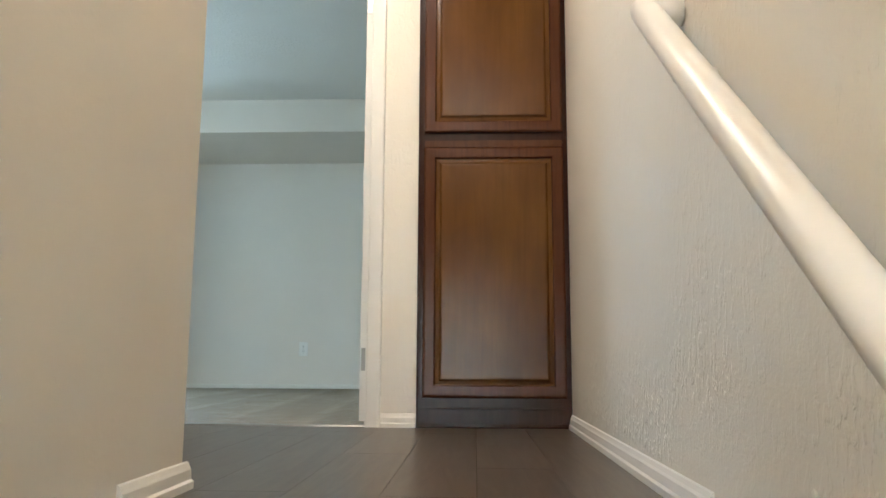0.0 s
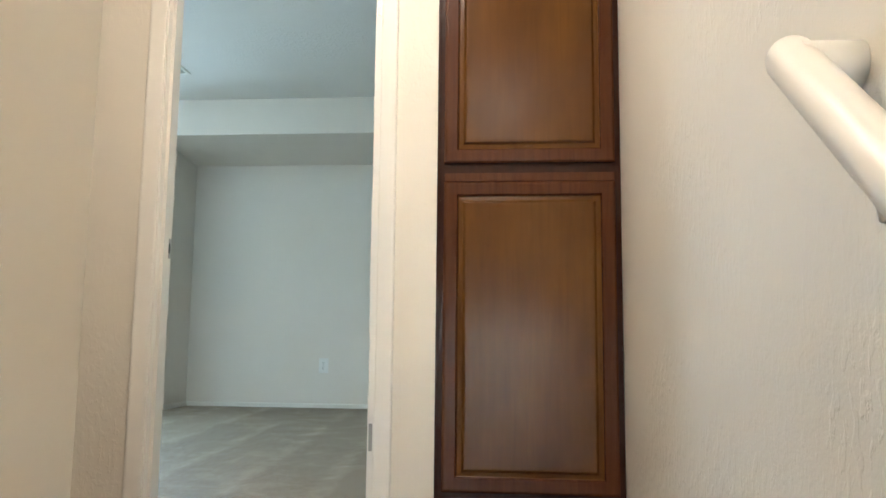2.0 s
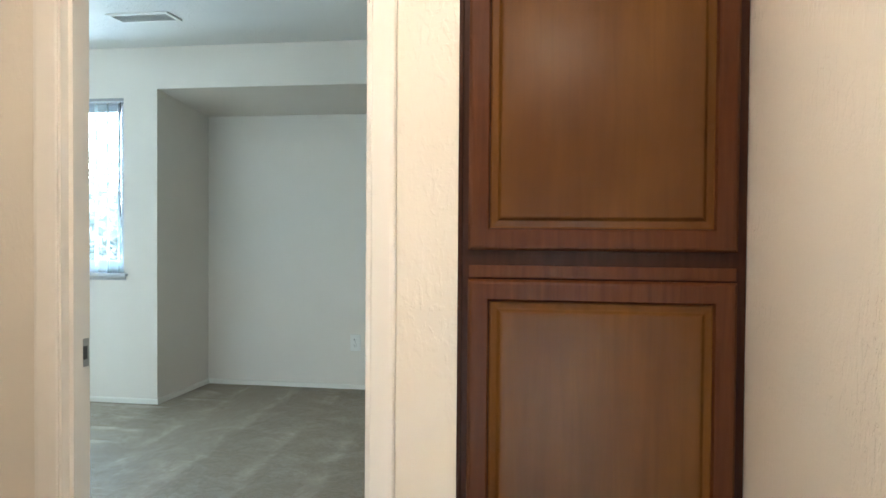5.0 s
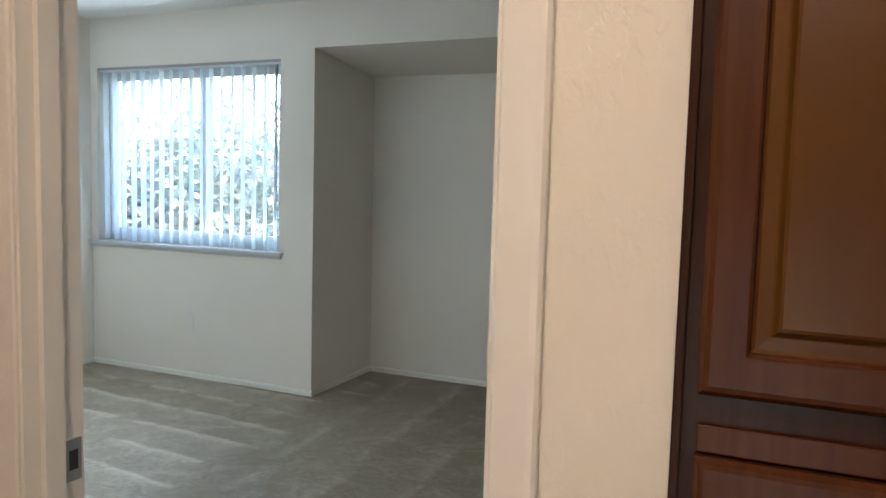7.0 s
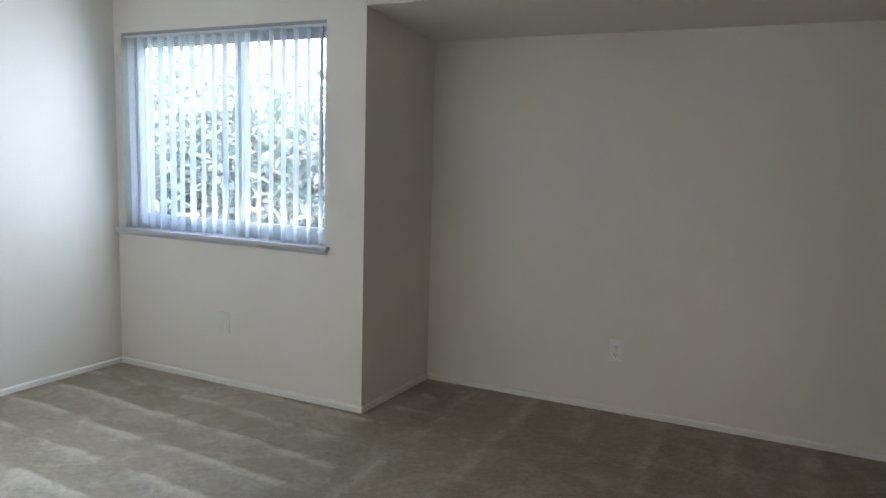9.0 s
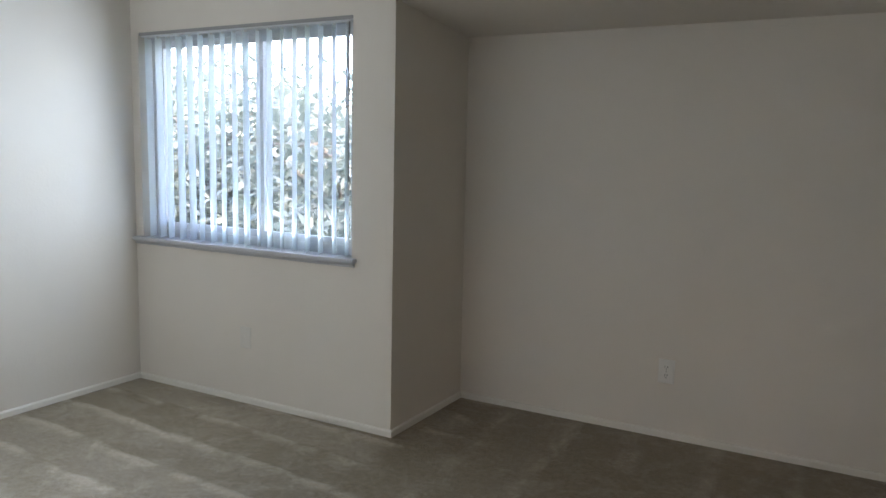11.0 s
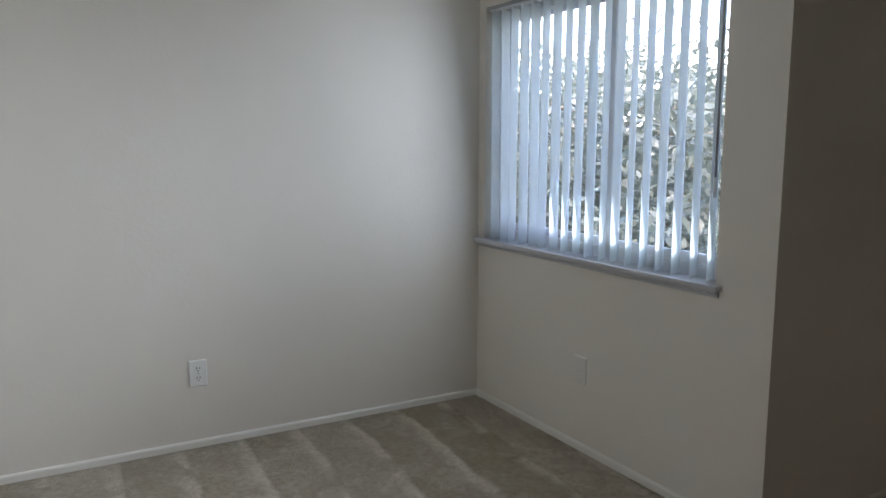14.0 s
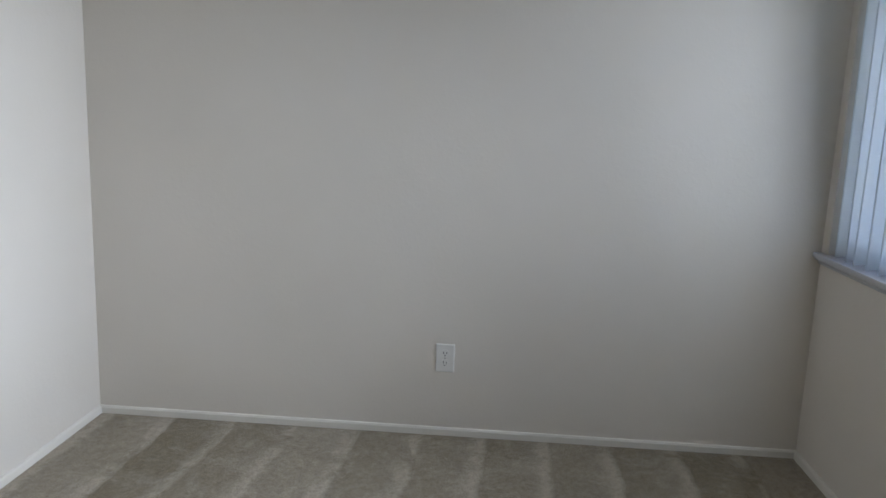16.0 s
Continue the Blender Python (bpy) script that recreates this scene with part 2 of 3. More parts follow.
def leaf_mat(name, a, b):
    m, nt, p = mat(name)
    g = nt.nodes.new("ShaderNodeNewGeometry")
    nt.links.new(ramp(nt, g.outputs["Random Per Island"], [(0.0, a), (1.0, b)]), p.inputs["Base Color"])
    p.inputs["Roughness"].default_value = 0.4
    tr = nt.nodes.new("ShaderNodeBsdfTranslucent")
    tr.inputs[0].default_value = (0.23, 0.26, 0.19, 1)
    mx = nt.nodes.new("ShaderNodeMixShader")
    mx.inputs[0].default_value = 0.3
    nt.links.new(p.outputs[0], mx.inputs[1])
    nt.links.new(tr.outputs[0], mx.inputs[2])
    nt.links.new(mx.outputs[0], nt.nodes["Material Output"].inputs[0])
    return m


LEAF = leaf_mat("green leaves", (0.07, 0.09, 0.075), (0.15, 0.17, 0.145))
BARK = plain("grey bark", (0.16, 0.13, 0.10), 0.9, 0, 0.4, 12, 0.6)
GRASS = plain("dry lawn", (0.12, 0.13, 0.06), 0.95, 0, 0.5, 3, 0.5)


# ---- mesh helpers ----
def add_box(bm, x0, x1, y0, y1, z0, z1, bevel=0.0):
    vs = [bm.verts.new((x, y, z)) for x in (x0, x1) for y in (y0, y1) for z in (z0, z1)]
    fs = [bm.faces.new([vs[i] for i in q]) for q in ((0, 1, 3, 2), (4, 6, 7, 5), (0, 4, 5, 1), (2, 3, 7, 6), (0, 2, 6, 4), (1, 5, 7, 3))]
    if bevel:
        es = {e for f in fs for e in f.edges}
        bmesh.ops.bevel(bm, geom=list(es), offset=bevel, segments=2, affect='EDGES', profile=0.6)
    return bm


def boxes(*bs, bevel=0.0):
    bm = bmesh.new()
    for b in bs:
        add_box(bm, *b, bevel=bevel)
    return bm


def add_tube(bm, pts, radius, segs=12, caps=True):
    """A round bar through the points; radius may be a list."""
    pts = [Vector(p) for p in pts]
    rings = []
    up = Vector((0.3, 0.2, 0.9)).normalized()
    for i, p in enumerate(pts):
        d = (pts[min(i + 1, len(pts) - 1)] - pts[max(i - 1, 0)]).normalized()
        a = d.cross(up)
        if a.length < 0.1:
            a = d.cross(Vector((1, 0, 0)))
        a.normalize()
        b = d.cross(a)
        r = radius[i] if isinstance(radius, (list, tuple)) else radius
        rings.append([bm.verts.new(p + r * (a * math.cos(2 * math.pi * k / segs) + b * math.sin(2 * math.pi * k / segs))) for k in range(segs)])
    for r0, r1 in zip(rings, rings[1:]):
        for k in range(segs):
            f = bm.faces.new((r0[k], r0[(k + 1) % segs], r1[(k + 1) % segs], r1[k]))
            f.smooth = True
    if caps:
        bm.faces.new(rings[0][::-1])
        bm.faces.new(rings[-1])
    return bm


def add_profile(bm, p0, p1, out, profile):
    """Extrudes a profile of (out, up) pairs from p0 to p1; out: direction away from the wall."""
    p0, p1, out = Vector(p0), Vector(p1), Vector(out)
    rows = [[bm.verts.new(p + out * o + Vector((0, 0, u))) for o, u in profile] for p in (p0, p1)]
    n = len(profile)
    for k in range(n):
        bm.faces.new((rows[0][k], rows[0][(k + 1) % n], rows[1][(k + 1) % n], rows[1][k]))
    bm.faces.new(rows[0])
    bm.faces.new(rows[1][::-1])
    return bm


def mesh_ob(name, bm, material, parent=None, label=""):
    bmesh.ops.recalc_face_normals(bm, faces=bm.faces)
    me = bpy.data.meshes.new(name)
    bm.to_mesh(me)
    bm.free()
    me.materials.append(material)
    ob = new(name, me)
    if parent is not None:
        ob.parent = parent
    if label:
        ob["label"] = label
    return ob


def part(name, bm, material, parent, label=""):
    return mesh_ob(name, bm, material, parent, label)


def structure(name, bm, material, label, category):
    return tagged(mesh_ob(name, bm, material), label, category, kind="structure")


def thing(name, label, category, group="", at=(0, 0, 0), rz=0):
    e = new(name)
    e.matrix_basis = pose(*at, 0, 0, rz)
    return tagged(e, label, category, group)


# ---- large structure ----
structure("wall_north", boxes(
    (XW - 0.14, WX0, YN, YN + 0.14, 0, ZC), (WX1, XA - 0.12, YN, YN + 0.14, 0, ZC),
    (WX0, WX1, YN, YN + 0.14, 0, WZ0), (WX0, WX1, YN, YN + 0.14, WZ1, ZC),
    (XA - 0.12, XA, YN, YB + 0.14, 0, ZC)), WALL,
    "warm white textured wall with a wide window", "wall")
structure("wall_alcove", boxes((XA, XE, YB, YB + 0.14, 0, ZC)), WALL, "warm white textured back wall of a shallow alcove", "wall")
soffit_mesh = bmesh.new()
add_profile(soffit_mesh, (XA, YB, 0), (XE, YB, 0), (0, -1, 0), [(0, 2.038), (YB - YN, 2.110), (YB - YN, ZC), (0, ZC)])
structure("soffit", soffit_mesh, WALL, "warm white dropped header above the alcove", "soffit")
structure("wall_west", boxes((XW - 0.14, XW, 0, YN, 0, ZC)), WALL, "warm white textured wall with one outlet", "wall")
structure("wall_east", boxes((XE, XE + 0.2, -6.74, YB + 0.14, -2.7, ZC)), WALL_STAIR, "cream hand-trowelled plaster wall along the stairs", "wall")
structure("wall_south", boxes((XW - 0.14, DL - 0.02, 0.004, YS, 0, ZC), (DR + 0.02, -0.024, 0.004, YS, 0, ZC),
                              (DL - 0.02, DR + 0.02, 0.004, YS, DH + 0.02, ZC), (-0.024, XE, 0.004, YS, 2.28, ZC)), WALL,
          "warm white textured wall with a doorway", "wall")
structure("wall_hall_north", boxes((-3.0, DL - 0.02, 0, 0.004, 0, ZC), (DR + 0.02, -0.024, 0, 0.004, 0, ZC),
                                   (DL - 0.02, DR + 0.02, 0, 0.004, DH + 0.02, ZC), (-0.024, XE, 0, 0.004, 2.28, ZC)), WALL_HALL,
          "cream textured hall wall around the doorway", "wall")
structure("wall_closet", boxes((-0.144, -0.024, YS, 0.66, 0, ZC), (-0.024, XE, 0.56, 0.66, 0, ZC)), WALL, "warm white wall boxing in the linen cabinet", "wall")
structure("wall_stair_left", boxes((LWX - 0.12, LWX, -6.6, LWY, -2.7, ZC), bevel=0.006), WALL_SMOOTH, "cream textured wall beside the stairs", "wall")
structure("wall_hall_south", boxes((-3.0, LWX - 0.12, LWY - 0.12, LWY, 0, ZC)), WALL_HALL, "cream textured hall wall", "wall")
structure("wall_hall_end", boxes((-3.12, -3.0, LWY - 0.12, 0, 0, ZC)), WALL_HALL, "cream textured end wall of the hall", "wall")
structure("wall_stair_end", boxes((LWX - 0.12, -0.25, -6.74, -6.6, -2.7, ZC), (0.45, XE, -6.74, -6.6, -2.7, ZC),
                                  (-0.25, 0.45, -6.74, -6.6, -2.7, -1.9), (-0.25, 0.45, -6.74, -6.6, 0.9, ZC)), WALL_HALL,
          "cream wall at the foot of the stairs", "wall")
structure("ceiling_room", boxes((XW - 0.14, XE, 0, YB + 0.14, ZC, ZC + 0.2)), CEIL, "white textured room ceiling", "ceiling")
structure("ceiling_hall", boxes((-3.12, XE + 0.2, -6.74, -0.0, ZC, ZC + 0.2)), CEIL, "white textured hall ceiling", "ceiling")
structure("floor_room", boxes((XW, XE, 0.045, YB, -0.2, 0.0)), CARPET, "beige cut-pile carpet with vacuum strokes", "carpet")
hall_floor = structure("floor_hall", boxes((-3.0, XE, NOSE, 0.045, -0.2, -0.012)), SHADOWED, "grey-brown wood-look plank floor", "floor")
structure("floor_lower", boxes((LWX, XE, -6.6, NOSE, -2.9, -2.7)), CARPET, "beige carpeted lower floor", "floor")
structure("ground", boxes((-600, 600, -600, 600, -3.3, -3.0)), GRASS, "dry lawn far below the window", "ground")

# stairs down from the landing
stairs = structure("stairs", boxes(*[(LWX, XE, NOSE - (i + 1) * RUN, NOSE - i * RUN, -2.7, -(i + 1) * RISE - 0.03) for i in range(14)]), TRIM,
                   "straight stairs with grey-brown plank treads", "stairs")
for i in range(14):
    part("tread", boxes((LWX + 0.002, XE - 0.002, NOSE - (i + 1) * RUN, NOSE - i * RUN + 0.0, -(i + 1) * RISE - 0.03, -(i + 1) * RISE), bevel=0.004), VINYL, stairs)

# baseboards
PROFILE_HALL = [(0, 0), (0.016, 0), (0.016, 0.014), (0.011, 0.018), (0.010, 0.036), (0.007, 0.041), (0.004, 0.049), (0, 0.051)]
PROFILE_ROOM = [(0, 0), (0.011, 0), (0.011, 0.026), (0.007, 0.033), (0, 0.035)]


def baseboard(p0, p1, out, profile, where):
    structure("baseboard", add_profile(bmesh.new(), p0, p1, out, profile), TRIM, "white painted baseboard along the " + where, "baseboard")


CR = DR + 0.060   # outer edge of the hinge-side casing
CL = DL - 0.064
baseboard((XE, 0, 0), (XE, NOSE - 0.02, 0), (-1, 0, 0), PROFILE_HALL, "stair landing wall")
baseboard((CR, 0, 0), (-0.024, 0, 0), (0, -1, 0), PROFILE_HALL, "hall wall beside the cabinet")
baseboard((-3.0, 0, 0), (CL, 0, 0), (0, -1, 0), PROFILE_HALL, "hall wall")
baseboard((LWX, LWY + 0.017, 0), (LWX, NOSE - 0.02, 0), (1, 0, 0), PROFILE_HALL, "stair wall corner")
baseboard((LWX, LWY, 0), (-3.0, LWY, 0), (0, 1, 0), PROFILE_HALL, "hall's south wall")
baseboard((XW, YS, 0), (XW, YN, 0), (1, 0, 0), PROFILE_ROOM, "outlet wall")
baseboard((XW + 0.011, YN, 0), (XA + 0.011, YN, 0), (0, -1, 0), PROFILE_ROOM, "window wall")
baseboard((XA, YN, 0), (XA, YB, 0), (1, 0, 0), PROFILE_ROOM, "alcove side")
baseboard((XA + 0.011, YB, 0), (XE, YB, 0), (0, -1, 0), PROFILE_ROOM, "alcove back")
baseboard((XW + 0.011, YS, 0), (CL, YS, 0), (0, 1, 0), PROFILE_ROOM, "door wall")

# door frame: jambs with stops, casings on the hall side
frame_1 = structure("door_frame", boxes((DL - 0.02, DL, -0.003, YS + 0.003, 0, DH), (DR, DR + 0.02, -0.003, YS + 0.003, 0, DH),
                                        (DL - 0.02, DR + 0.02, -0.003, YS + 0.003, DH, DH + 0.02),
                                        (DL, DL + 0.011, 0.025, 0.060, 0, DH), (DR - 0.002, DR, 0.025, 0.060, 0, DH)), TRIM,
                    "white painted door jambs with stops", "door frame")


def casing(x0, x1, toward, y, out):
    """An upright casing; the thick edge is the one away from the opening."""
    bm = bmesh.new()
    w = x1 - x0
    prof = [(0, 0), (0, 0.008), (0.003, 0.0105), (0.020, 0.0125), (w - 0.012, 0.0150), (w - 0.004, 0.0145), (w, 0.010), (w, 0)]
    rows = []
    for z in (0, DH + 0.064):
        rows.append([bm.verts.new(((x0 + u) if toward > 0 else (x1 - u), y + out * v, z)) for u, v in prof])
    n = len(prof)
    for k in range(n):
        bm.faces.new((rows[0][k], rows[0][(k + 1) % n], rows[1][(k + 1) % n], rows[1][k]))
    bm.faces.new(rows[0])
    bm.faces.new(rows[1])
    return bm


part("casing", casing(DR + 0.006, CR, 1, 0, -1), TRIM, frame_1)
part("casing", casing(CL, DL - 0.006, -1, 0, -1), TRIM, frame_1)
part("casing", casing(CL, DL - 0.006, -1, YS, 1), TRIM, frame_1)
part("head_casing", boxes((DL - 0.006, DR + 0.006, -0.015, 0, DH + 0.006, DH + 0.064), bevel=0.003), TRIM, frame_1)
strike = part("strike_plate", boxes((DL, DL + 0.002, 0.066, 0.097, 0.832, 0.900), bevel=0.0006), STEEL, frame_1, "brushed nickel strike plate")
part("latch_hole", boxes((DL + 0.002, DL + 0.0026, 0.074, 0.090, 0.850, 0.882)), SLOT, strike)
for z in (0.868 - 0.026, 0.868 + 0.026):
    part("screw", add_tube(bmesh.new(), [(DL + 0.002, 0.0815, z), (DL + 0.0032, 0.0815, z)], 0.0035, 8), STEEL, strike)
structure("threshold", add_profile(bmesh.new(), (DL, 0.05, -0.002), (DR, 0.05, -0.002), (0, -1, 0), [(0, 0), (0.035, 0), (0.030, 0.006), (0.018, 0.009), (0.005, 0.006)]), STEEL,
          "metal carpet strip in the doorway", "threshold")

# open door, hinged on the jamb beside the cabinet
door = thing("door_1", "white flush door standing open against the room side", "door", at=(DR - 0.004, YS + 0.006, 0.012), rz=-3)
door["kind"] = "structure"
part("door_leaf", boxes((-0.036, -0.0045, 0.012, 0.700, 0, 2.02), bevel=0.002), DOOR_PAINT, door)
for z in (0.238, 1.72):
    hinge = part("hinge", boxes((-0.030, -0.006, 0.009, 0.0117, z - 0.044, z + 0.044), bevel=0.0005), STEEL, door, "brushed nickel hinge")
    part("hinge_pin", add_tube(bmesh.new(), [(0.004, 0.004, z - 0.046), (0.004, 0.004, z + 0.046)], 0.006, 10), STEEL, hinge)
    part("hinge_plate", boxes((0.0015, 0.0038, -0.036, -0.006, z - 0.044, z + 0.044), bevel=0.0005), STEEL, hinge)


def revolve(bm, prof, segs=20):
    """Turns (distance along -x, radius) pairs about the x axis."""
    rings = [[bm.verts.new((-d, r * math.cos(2 * math.pi * k / segs), r * math.sin(2 * math.pi * k / segs))) for k in range(segs)] for d, r in prof]
    for a, b in zip(rings, rings[1:]):
        for k in range(segs):
            bm.faces.new((a[k], a[(k + 1) % segs], b[(k + 1) % segs], b[k])).smooth = True
    bm.faces.new(rings[-1])
    return bm


knob = part("door_knob", revolve(bmesh.new(), [(0, 0.032), (0.006, 0.031), (0.008, 0.014), (0.024, 0.012), (0.030, 0.020), (0.040, 0.027), (0.050, 0.027), (0.058, 0.020), (0.061, 0.006)]), STEEL, door, "satin nickel knob")
knob.location = (-0.036, 0.64, 0.88)

# ---- linen cabinet ----
cab = thing("linen_cabinet", "tall cherry-stained built-in cabinet with raised-panel doors", "cabinet", at=(0, 0, 0))
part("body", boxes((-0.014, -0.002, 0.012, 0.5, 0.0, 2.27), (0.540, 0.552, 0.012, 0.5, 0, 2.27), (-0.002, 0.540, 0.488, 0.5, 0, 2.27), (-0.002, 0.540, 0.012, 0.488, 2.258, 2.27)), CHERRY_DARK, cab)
# The dark colour carries shade of the set-back frame, gaps and toe.
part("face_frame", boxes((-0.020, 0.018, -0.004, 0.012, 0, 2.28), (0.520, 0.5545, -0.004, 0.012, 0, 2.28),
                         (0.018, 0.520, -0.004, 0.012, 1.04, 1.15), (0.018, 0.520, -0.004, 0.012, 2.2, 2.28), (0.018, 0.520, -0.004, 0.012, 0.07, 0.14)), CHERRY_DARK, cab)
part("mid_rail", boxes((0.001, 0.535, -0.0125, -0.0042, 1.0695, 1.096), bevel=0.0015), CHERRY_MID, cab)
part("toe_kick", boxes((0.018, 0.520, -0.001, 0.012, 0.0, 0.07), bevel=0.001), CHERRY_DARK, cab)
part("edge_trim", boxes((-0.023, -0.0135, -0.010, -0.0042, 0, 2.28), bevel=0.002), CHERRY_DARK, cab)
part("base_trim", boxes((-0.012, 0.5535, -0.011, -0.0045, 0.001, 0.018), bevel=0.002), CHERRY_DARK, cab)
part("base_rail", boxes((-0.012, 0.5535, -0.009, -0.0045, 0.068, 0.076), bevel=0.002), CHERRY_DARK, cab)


def rings_mesh(x0, x1, z0, z1, steps, close):
    """Nested rectangles, each (inset, y)."""
    bm = bmesh.new()
    rs = []
    for d, y in steps:
        rs.append([bm.verts.new(q) for q in ((x0 + d, y, z0 + d), (x1 - d, y, z0 + d), (x1 - d, y, z1 - d), (x0 + d, y, z1 - d))])
    for a, b in zip(rs, rs[1:]):
        for k in range(4):
            bm.faces.new((a[k], a[(k + 1) % 4], b[(k + 1) % 4], b[k]))
    if close:
        bm.faces.new(rs[-1])
    return bm


def cabinet_door(x0, x1, z0, z1):
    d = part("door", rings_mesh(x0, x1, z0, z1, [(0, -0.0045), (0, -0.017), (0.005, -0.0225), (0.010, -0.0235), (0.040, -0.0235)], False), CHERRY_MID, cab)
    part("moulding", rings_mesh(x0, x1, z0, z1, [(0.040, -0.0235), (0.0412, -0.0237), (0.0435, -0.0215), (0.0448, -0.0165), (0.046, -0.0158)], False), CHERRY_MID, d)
    part("panel", rings_mesh(x0, x1, z0, z1, [(0.046, -0.0156), (0.048, -0.0140), (0.060, -0.0150), (0.0622, -0.0160), (0.0668, -0.0208), (0.0700, -0.0218), (0.075, -0.0220)], True), CHERRY, d)


cabinet_door(0.0, 0.536, 0.110, 1.067)
cabinet_door(0.0, 0.536, 1.127, 2.215)

# ---- handrail on the plaster wall ----
rail = thing("handrail", "cream-painted round wooden handrail with wall return", "handrail", at=(0.497, -1.590, 0.8590))
SLOPE = radians(39.9)
RL = 4.2
foot = Vector((0, -RL * math.cos(SLOPE), -RL * math.sin(SLOPE)))
part("bar", add_tube(bmesh.new(), [(0, 0.004, 0.003), (0, 0, 0), foot], [0.0243, 0.0253, 0.0253], 24), RAIL_PAINT, rail)
part("wall_return", add_tube(bmesh.new(), [(0.0, -0.018, -0.013), (0.0588, -0.018, -0.013)], [0.0243, 0.0243], 24), RAIL_PAINT, rail)
for s in (0.22, 1.4, 2.6, 3.8):
    q = foot * (s / RL)
    br = part("bracket", add_tube(bmesh.new(), [q + Vector((0.0, 0, -0.026)), q + Vector((0.004, 0, -0.05)), q + Vector((0.03, 0, -0.062)), q + Vector((0.050, 0, -0.062))], 0.007, 10), RAIL_PAINT, rail)
    part("rosette", add_tube(bmesh.new(), [q + Vector((0.048, 0, -0.062)), q + Vector((0.0588, 0, -0.062))], [0.024, 0.028], 16), RAIL_PAINT, br)

# ---- ceiling lamps over landing and stairs: unseen, added for the warm light ----
lamp = thing("ceiling_lamp", "unseen round flush ceiling lamp, added, with lit glass", "lamp", "hall lamps", at=(*LAMPS[0], ZC))
part("base", add_tube(bmesh.new(), [(0, 0, -0.0), (0, 0, -0.02)], [0.17, 0.165], 28), TRIM, lamp)
part("shade", add_tube(bmesh.new(), [(0, 0, -0.02), (0, 0, -0.05), (0, 0, -0.075), (0, 0, -0.09)], [0.155, 0.145, 0.11, 0.05], 28), LAMP_GLASS, lamp)

copy_thing(lamp, pose(*LAMPS[1], ZC))

# ---- windows ----
win = structure("window_1", boxes((WX0, WX1, YN + 0.085, YN + 0.14, WZ0, WZ0 + 0.05), (WX0, WX1, YN + 0.085, YN + 0.14, WZ1 - 0.04, WZ1),
                                  (WX0, WX0 + 0.035, YN + 0.085, YN + 0.14, WZ0 + 0.05, WZ1 - 0.04), (WX1 - 0.035, WX1, YN + 0.085, YN + 0.14, WZ0 + 0.05, WZ1 - 0.04)), ALU,
                "white aluminium sliding window", "window")
MIDX = -3.41


def sash(x0, x1, y0, y1):
    b = 0.038
    s = part("sash", boxes((x0, x1, y0, y1, WZ0 + 0.05, WZ0 + 0.05 + b), (x0, x1, y0, y1, WZ1 - 0.04 - b, WZ1 - 0.04),
                           (x0, x0 + b, y0, y1, WZ0 + 0.05 + b, WZ1 - 0.04 - b), (x1 - b, x1, y0, y1, WZ0 + 0.05 + b, WZ1 - 0.04 - b)), ALU, win)
    g = part("pane", boxes((x0 + b - 0.004, x1 - b + 0.004, (y0 + y1) / 2 - 0.002, (y0 + y1) / 2 + 0.002, WZ0 + 0.05 + b - 0.004, WZ1 - 0.036 - b)), GLASS, s)
    g.visible_shadow = False


sash(WX0 + 0.035, MIDX + 0.02, YN + 0.113, YN + 0.133)
sash(MIDX - 0.02, WX1 - 0.035, YN + 0.091, YN + 0.111)
sill_mesh = boxes((XW + 0.002, WX1 + 0.03, YN - 0.035, YN + 0.0845, WZ0 - 0.016, WZ0 + 0.004), bevel=0.004)
add_profile(sill_mesh, (XW + 0.004, YN, WZ0), (WX1 + 0.018, YN, WZ0), (0, -1, 0),
            [(0.0005, -0.0165), (0.027, -0.0165), (0.026, -0.022), (0.019, -0.025), (0.013, -0.030), (0.010, -0.034), (0.011, -0.037), (0.008, -0.041), (0.0005, -0.042)])
structure("window_sill", sill_mesh, SILL_SHADED, "painted window sill with moulded apron, shade in its grey", "sill")

# Out of view; assumed here as an opening that lights the stairs from below.
win2 = structure("window_2", boxes((-0.25, 0.45, -6.72, -6.66, -1.9, -1.85), (-0.25, 0.45, -6.72, -6.66, 0.85, 0.9), (-0.25, -0.2, -6.72, -6.66, -1.85, 0.85), (0.40, 0.45, -6.72, -6.66, -1.85, 0.85)), ALU,
                 "unseen tall white window assumed at the stair's foot", "window")
g2 = part("pane", boxes((-0.203, 0.403, -6.695, -6.690, -1.853, 0.853)), GLASS, win2)
g2.visible_shadow = False

# ---- vertical blind ----
blind = thing("vertical_blind", "white vertical blind with open vanes over the window", "blind", at=((WX0 + WX1) / 2, YN + 0.032, WZ1))
HW = (WX1 - WX0) / 2
part("headrail", boxes((-HW + 0.006, HW - 0.006, -0.020, 0.022, -0.026, -0.004), bevel=0.003), ALU, blind, "grey-white aluminium headrail")
# The lip's grey paints in the shadow line under the window head.
part("shade_lip", boxes((-HW + 0.003, HW - 0.003, -0.029, -0.0225, -0.018, 0.0), bevel=0.002), RAIL_SHADE, blind, "thin rail edge greyed for the shade at the window head")


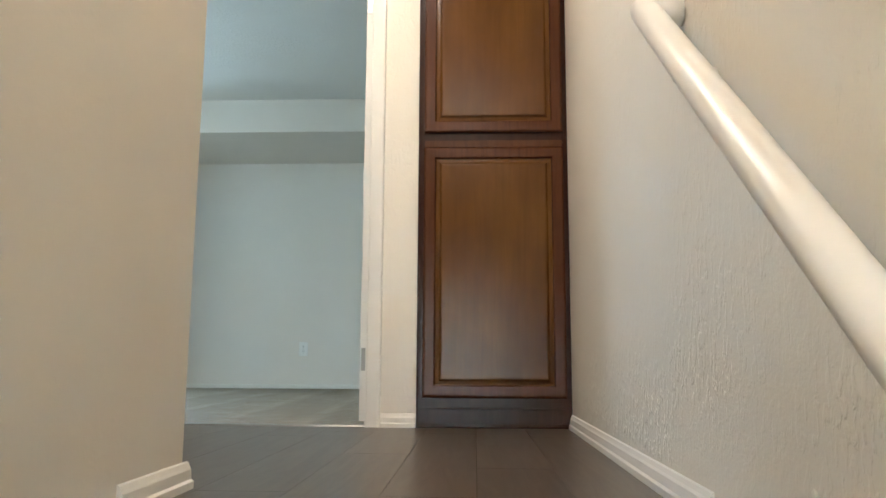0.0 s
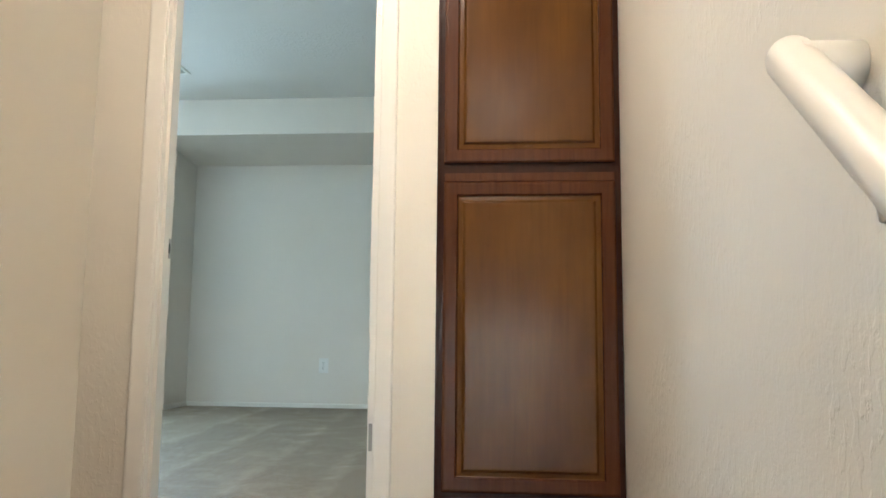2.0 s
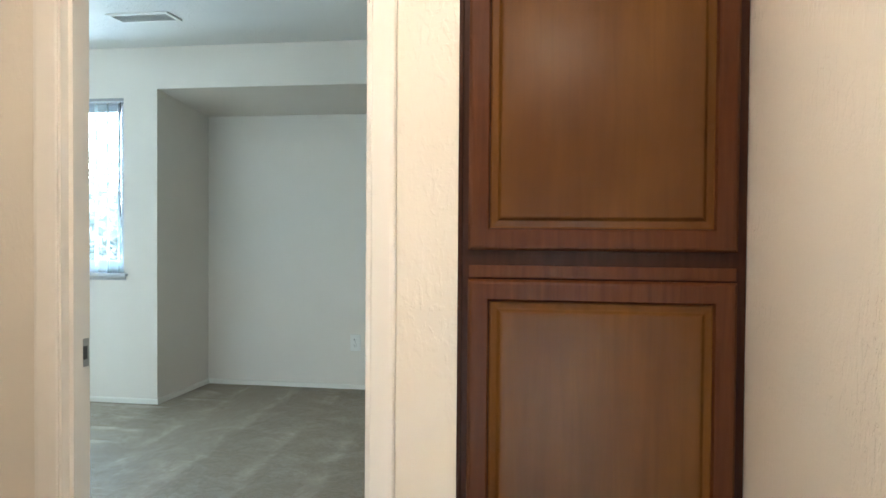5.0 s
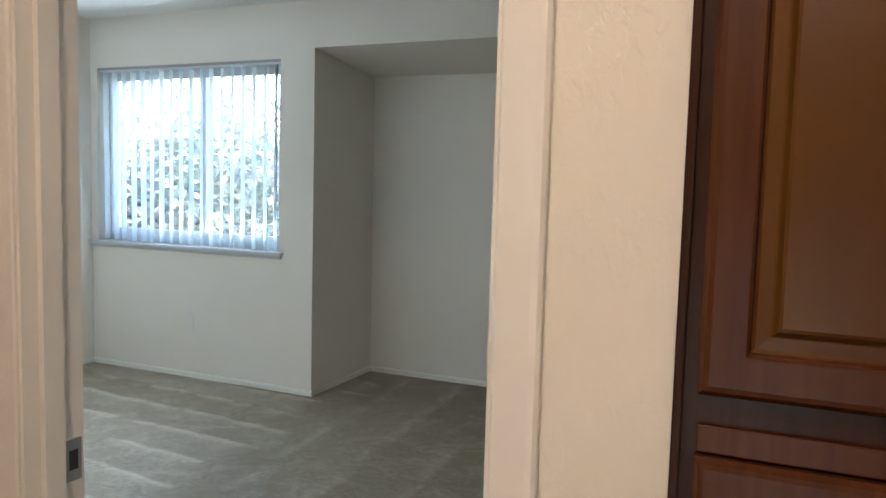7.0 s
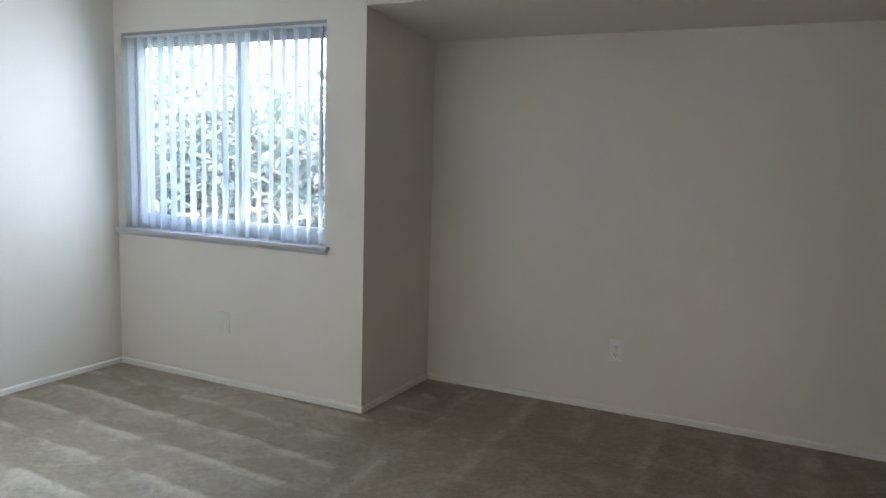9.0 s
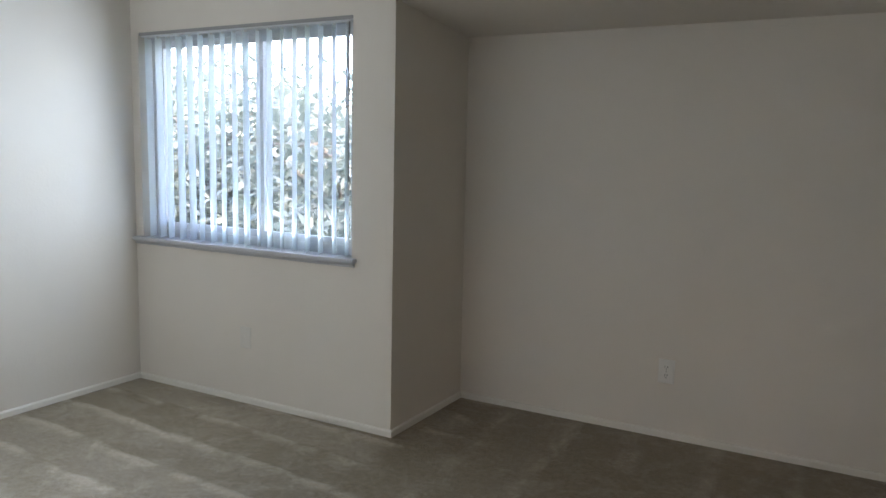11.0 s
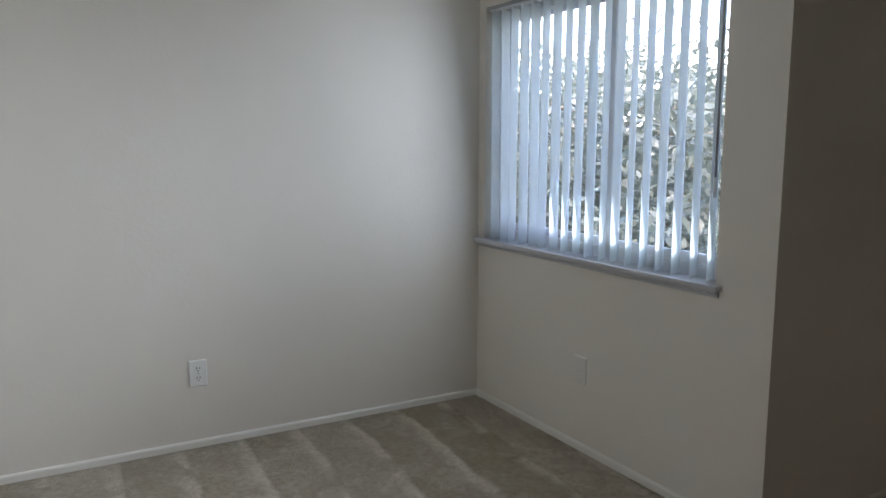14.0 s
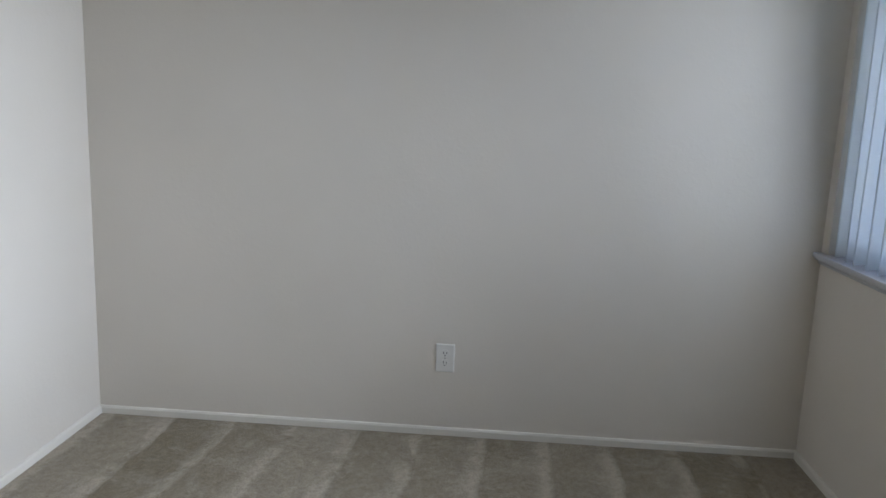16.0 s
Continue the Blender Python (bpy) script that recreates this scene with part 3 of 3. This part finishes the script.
def vane_mesh():
    bm = bmesh.new()
    H, W, n = 1.147, 0.089, 6
    cols = []
    for side in (0.0005, -0.0005):
        for i in range(n + 1):
            u = -W / 2 + W * i / n
            v = 0.006 * (1 - (2 * u / W) ** 2) + side
            cols.append((bm.verts.new((u, v, 0)), bm.verts.new((u, v, -H))))
    m = n + 1
    for i in range(n):
        for o in (0, m):
            bm.faces.new((cols[o + i][0], cols[o + i + 1][0], cols[o + i + 1][1], cols[o + i][1])).smooth = True
    for i in (0, n):
        bm.faces.new((cols[i][0], cols[m + i][0], cols[m + i][1], cols[i][1]))
    return bm


rng = random.Random(4)
first = None
NV = 18
for i in range(NV):
    x = -HW + 0.045 + (2 * HW - 0.10) * i / (NV - 1)
    if first is None:
        first = part("vane", vane_mesh(), VANE, blind)
        v = first
    else:
        v = new("vane", first.data)
        v.parent = blind
    v.matrix_basis = pose(x, 0.0, -0.030, rng.uniform(-0.25, 0.25), rng.uniform(-0.25, 0.25), 116 + rng.uniform(-5, 5))
    part("vane_clip", boxes((x - 0.006, x + 0.006, -0.004, 0.004, -0.036, -0.0255)), PLASTIC, blind)
part("wand", add_tube(bmesh.new(), [(HW - 0.022, -0.032, -0.03), (HW - 0.021, -0.036, -0.4), (HW - 0.021, -0.036, -0.80)], 0.004, 8), STEEL, blind, "grey tilt wand")
part("wand_grip", add_tube(bmesh.new(), [(HW - 0.021, -0.036, -0.80), (HW - 0.021, -0.036, -0.87)], 0.006, 8), ALU, blind)


# ---- outlets, plates, vent ----
def outlet(at, rz, label, blank=False):
    """A wall plate that faces -y before it is turned by rz."""
    o = thing("wall_plate" if blank else "outlet", label, "wall plate" if blank else "outlet", at=at, rz=rz)
    w, h = 0.040, 0.0615
    part("plate", rings_mesh(-w, w, -h, h, [(0, -0.0005), (0.0005, -0.003), (0.004, -0.0058), (0.006, -0.006)], True), PAINTED_PLATE if blank else PLASTIC, o)
    if blank:
        part("jack", add_tube(bmesh.new(), [(0, -0.006, 0), (0, -0.012, 0)], 0.005, 10), PAINTED_PLATE, o)
        for z in (-0.042, 0.042):
            part("screw", add_tube(bmesh.new(), [(0, -0.006, z), (0, -0.0068, z)], 0.003, 8), PAINTED_PLATE, o)
        return o
    for z in (-0.0215, 0.0215):
        r = part("receptacle", add_tube(bmesh.new(), [(0, -0.0055, z), (0, -0.0075, z)], 0.0165, 18), PLASTIC, o)
        for x, hh in ((-0.0065, 0.0045), (0.0065, 0.0035)):
            part("slot", boxes((x - 0.0014, x + 0.0014, -0.0080, -0.0072, z + 0.002 - hh, z + 0.004 + hh)), SLOT, r)
        part("ground_hole", add_tube(bmesh.new(), [(0, -0.0072, z - 0.009), (0, -0.0080, z - 0.009)], 0.0028, 8), SLOT, r)
    part("screw", add_tube(bmesh.new(), [(0, -0.006, 0), (0, -0.0068, 0)], 0.003, 8), STEEL, o)
    return o


outlet((XW, 1.622, 0.345), 90, "white duplex outlet low on the side wall")
outlet((-1.327, YB, 0.344), 0, "white duplex outlet low on the alcove wall")
outlet((-3.45, YN, 0.372), 0, "painted-over cable wall plate below the window", True)

vent = thing("ceiling_vent", "white metal louvred register in the room ceiling", "vent", at=(-2.19, 2.44, ZC))
VW, VD = 0.19, 0.085
part("frame", boxes((-VW, VW, -VD, -VD + 0.022, -0.010, 0), (-VW, VW, VD - 0.022, VD, -0.010, 0), (-VW, -VW + 0.022, -VD + 0.022, VD - 0.022, -0.010, 0), (VW - 0.022, VW, -VD + 0.022, VD - 0.022, -0.010, 0), bevel=0.002), PLASTIC, vent)
# A dark sheet paints the shade inside the duct, which isn't modelled.
part("shade_sheet", boxes((-VW + 0.022, VW - 0.022, -VD + 0.022, VD - 0.022, -0.0015, -0.0005)), SHADOWED, vent)
for i in range(8):
    y = -VD + 0.03 + i * (2 * VD - 0.06) / 7
    s = part("slat", boxes((-VW + 0.022, VW - 0.022, -0.0055, 0.0055, -0.0006, 0.0006)), PLASTIC, vent)
    s.matrix_basis = pose(0, y, -0.006, 40)


# ---- trees outside ----
def tree(at, height, spread, count, seed):
    r = random.Random(seed)
    t = thing("tree", "leafy broad-crowned tree outside the window", "tree", "garden trees", at=at)
    bm = bmesh.new()
    add_tube(bm, [(0, 0, 0), (0.05, 0.03, height * 0.25), (-0.04, 0.05, height * 0.5), (0.03, 0, height * 0.8)], [0.16, 0.12, 0.09, 0.03], 10)
    tips = []
    for i in range(22):
        a = r.uniform(0, 2 * math.pi)
        z0 = height * r.uniform(0.18, 0.72)
        L = spread * r.uniform(0.5, 1.0)
        p1 = Vector((math.cos(a) * L * 0.5, math.sin(a) * L * 0.5, z0 + 0.3 * L))
        p2 = Vector((math.cos(a + 0.2) * L, math.sin(a + 0.2) * L, z0 + r.uniform(0.2, 0.8) * L))
        add_tube(bm, [(0, 0, z0), p1, p2], [0.05, 0.03, 0.01], 6)
        tips += [p1, p2, (p1 + p2) / 2]
    part("trunk", bm, BARK, t)
    verts, faces = [], []
    for i in range(count):
        c = r.choice(tips) + Vector((r.gauss(0, 0.33), r.gauss(0, 0.33), r.gauss(0, 0.36)))
        e = Euler((r.uniform(-1.1, 1.1), r.uniform(-1.1, 1.1), r.uniform(0, 6.3))).to_matrix()
        s = r.uniform(0.03, 0.06)
        k = len(verts)
        for q in ((-s * 1.6, 0, 0), (-s * 0.4, s * 0.6, s * 0.1), (s * 0.7, s * 0.5, s * 0.1), (s * 1.7, 0, -s * 0.2), (s * 0.7, -s * 0.5, s * 0.1), (-s * 0.4, -s * 0.6, s * 0.1)):
            verts.append(c + e @ Vector(q))
        faces.append((k, k + 1, k + 2, k + 3, k + 4, k + 5))
    me = bpy.data.meshes.new("crown")
    me.from_pydata(verts, [], faces)
    me.materials.append(LEAF)
    ob = new("crown", me)
    ob.parent = t


tree((-8.2, 7.6, -3.0), 6.2, 2.1, 15000, 1)
tree((-5.0, 6.6, -3.0), 5.6, 1.7, 9000, 2)
tree((-10.8, 6.0, -3.0), 5.4, 2.0, 12000, 3)
tree((-12.2, 9.2, -3.0), 6.4, 2.4, 14000, 5)

# ---- hall floor planks ----
PW = 0.178
prng = random.Random(8)
x = XE - PW
while x > -3.0 - PW:
    y = 0.0 - prng.uniform(0.1, 1.1)
    y1, segs = 0.012, []
    while y1 > NOSE:
        y0 = max(y, NOSE)
        segs.append((y0, y1))
        y1, y = y0, y - 1.22
    for y0, y1 in segs:
        x0, x1 = max(x, -3.0), x + PW
        part("plank", boxes((x0 + 0.0005, x1 - 0.0005, y0 + 0.0005, y1 - 0.0005, -0.012, 0.0), bevel=0.0006), VINYL, hall_floor)
    x -= PW
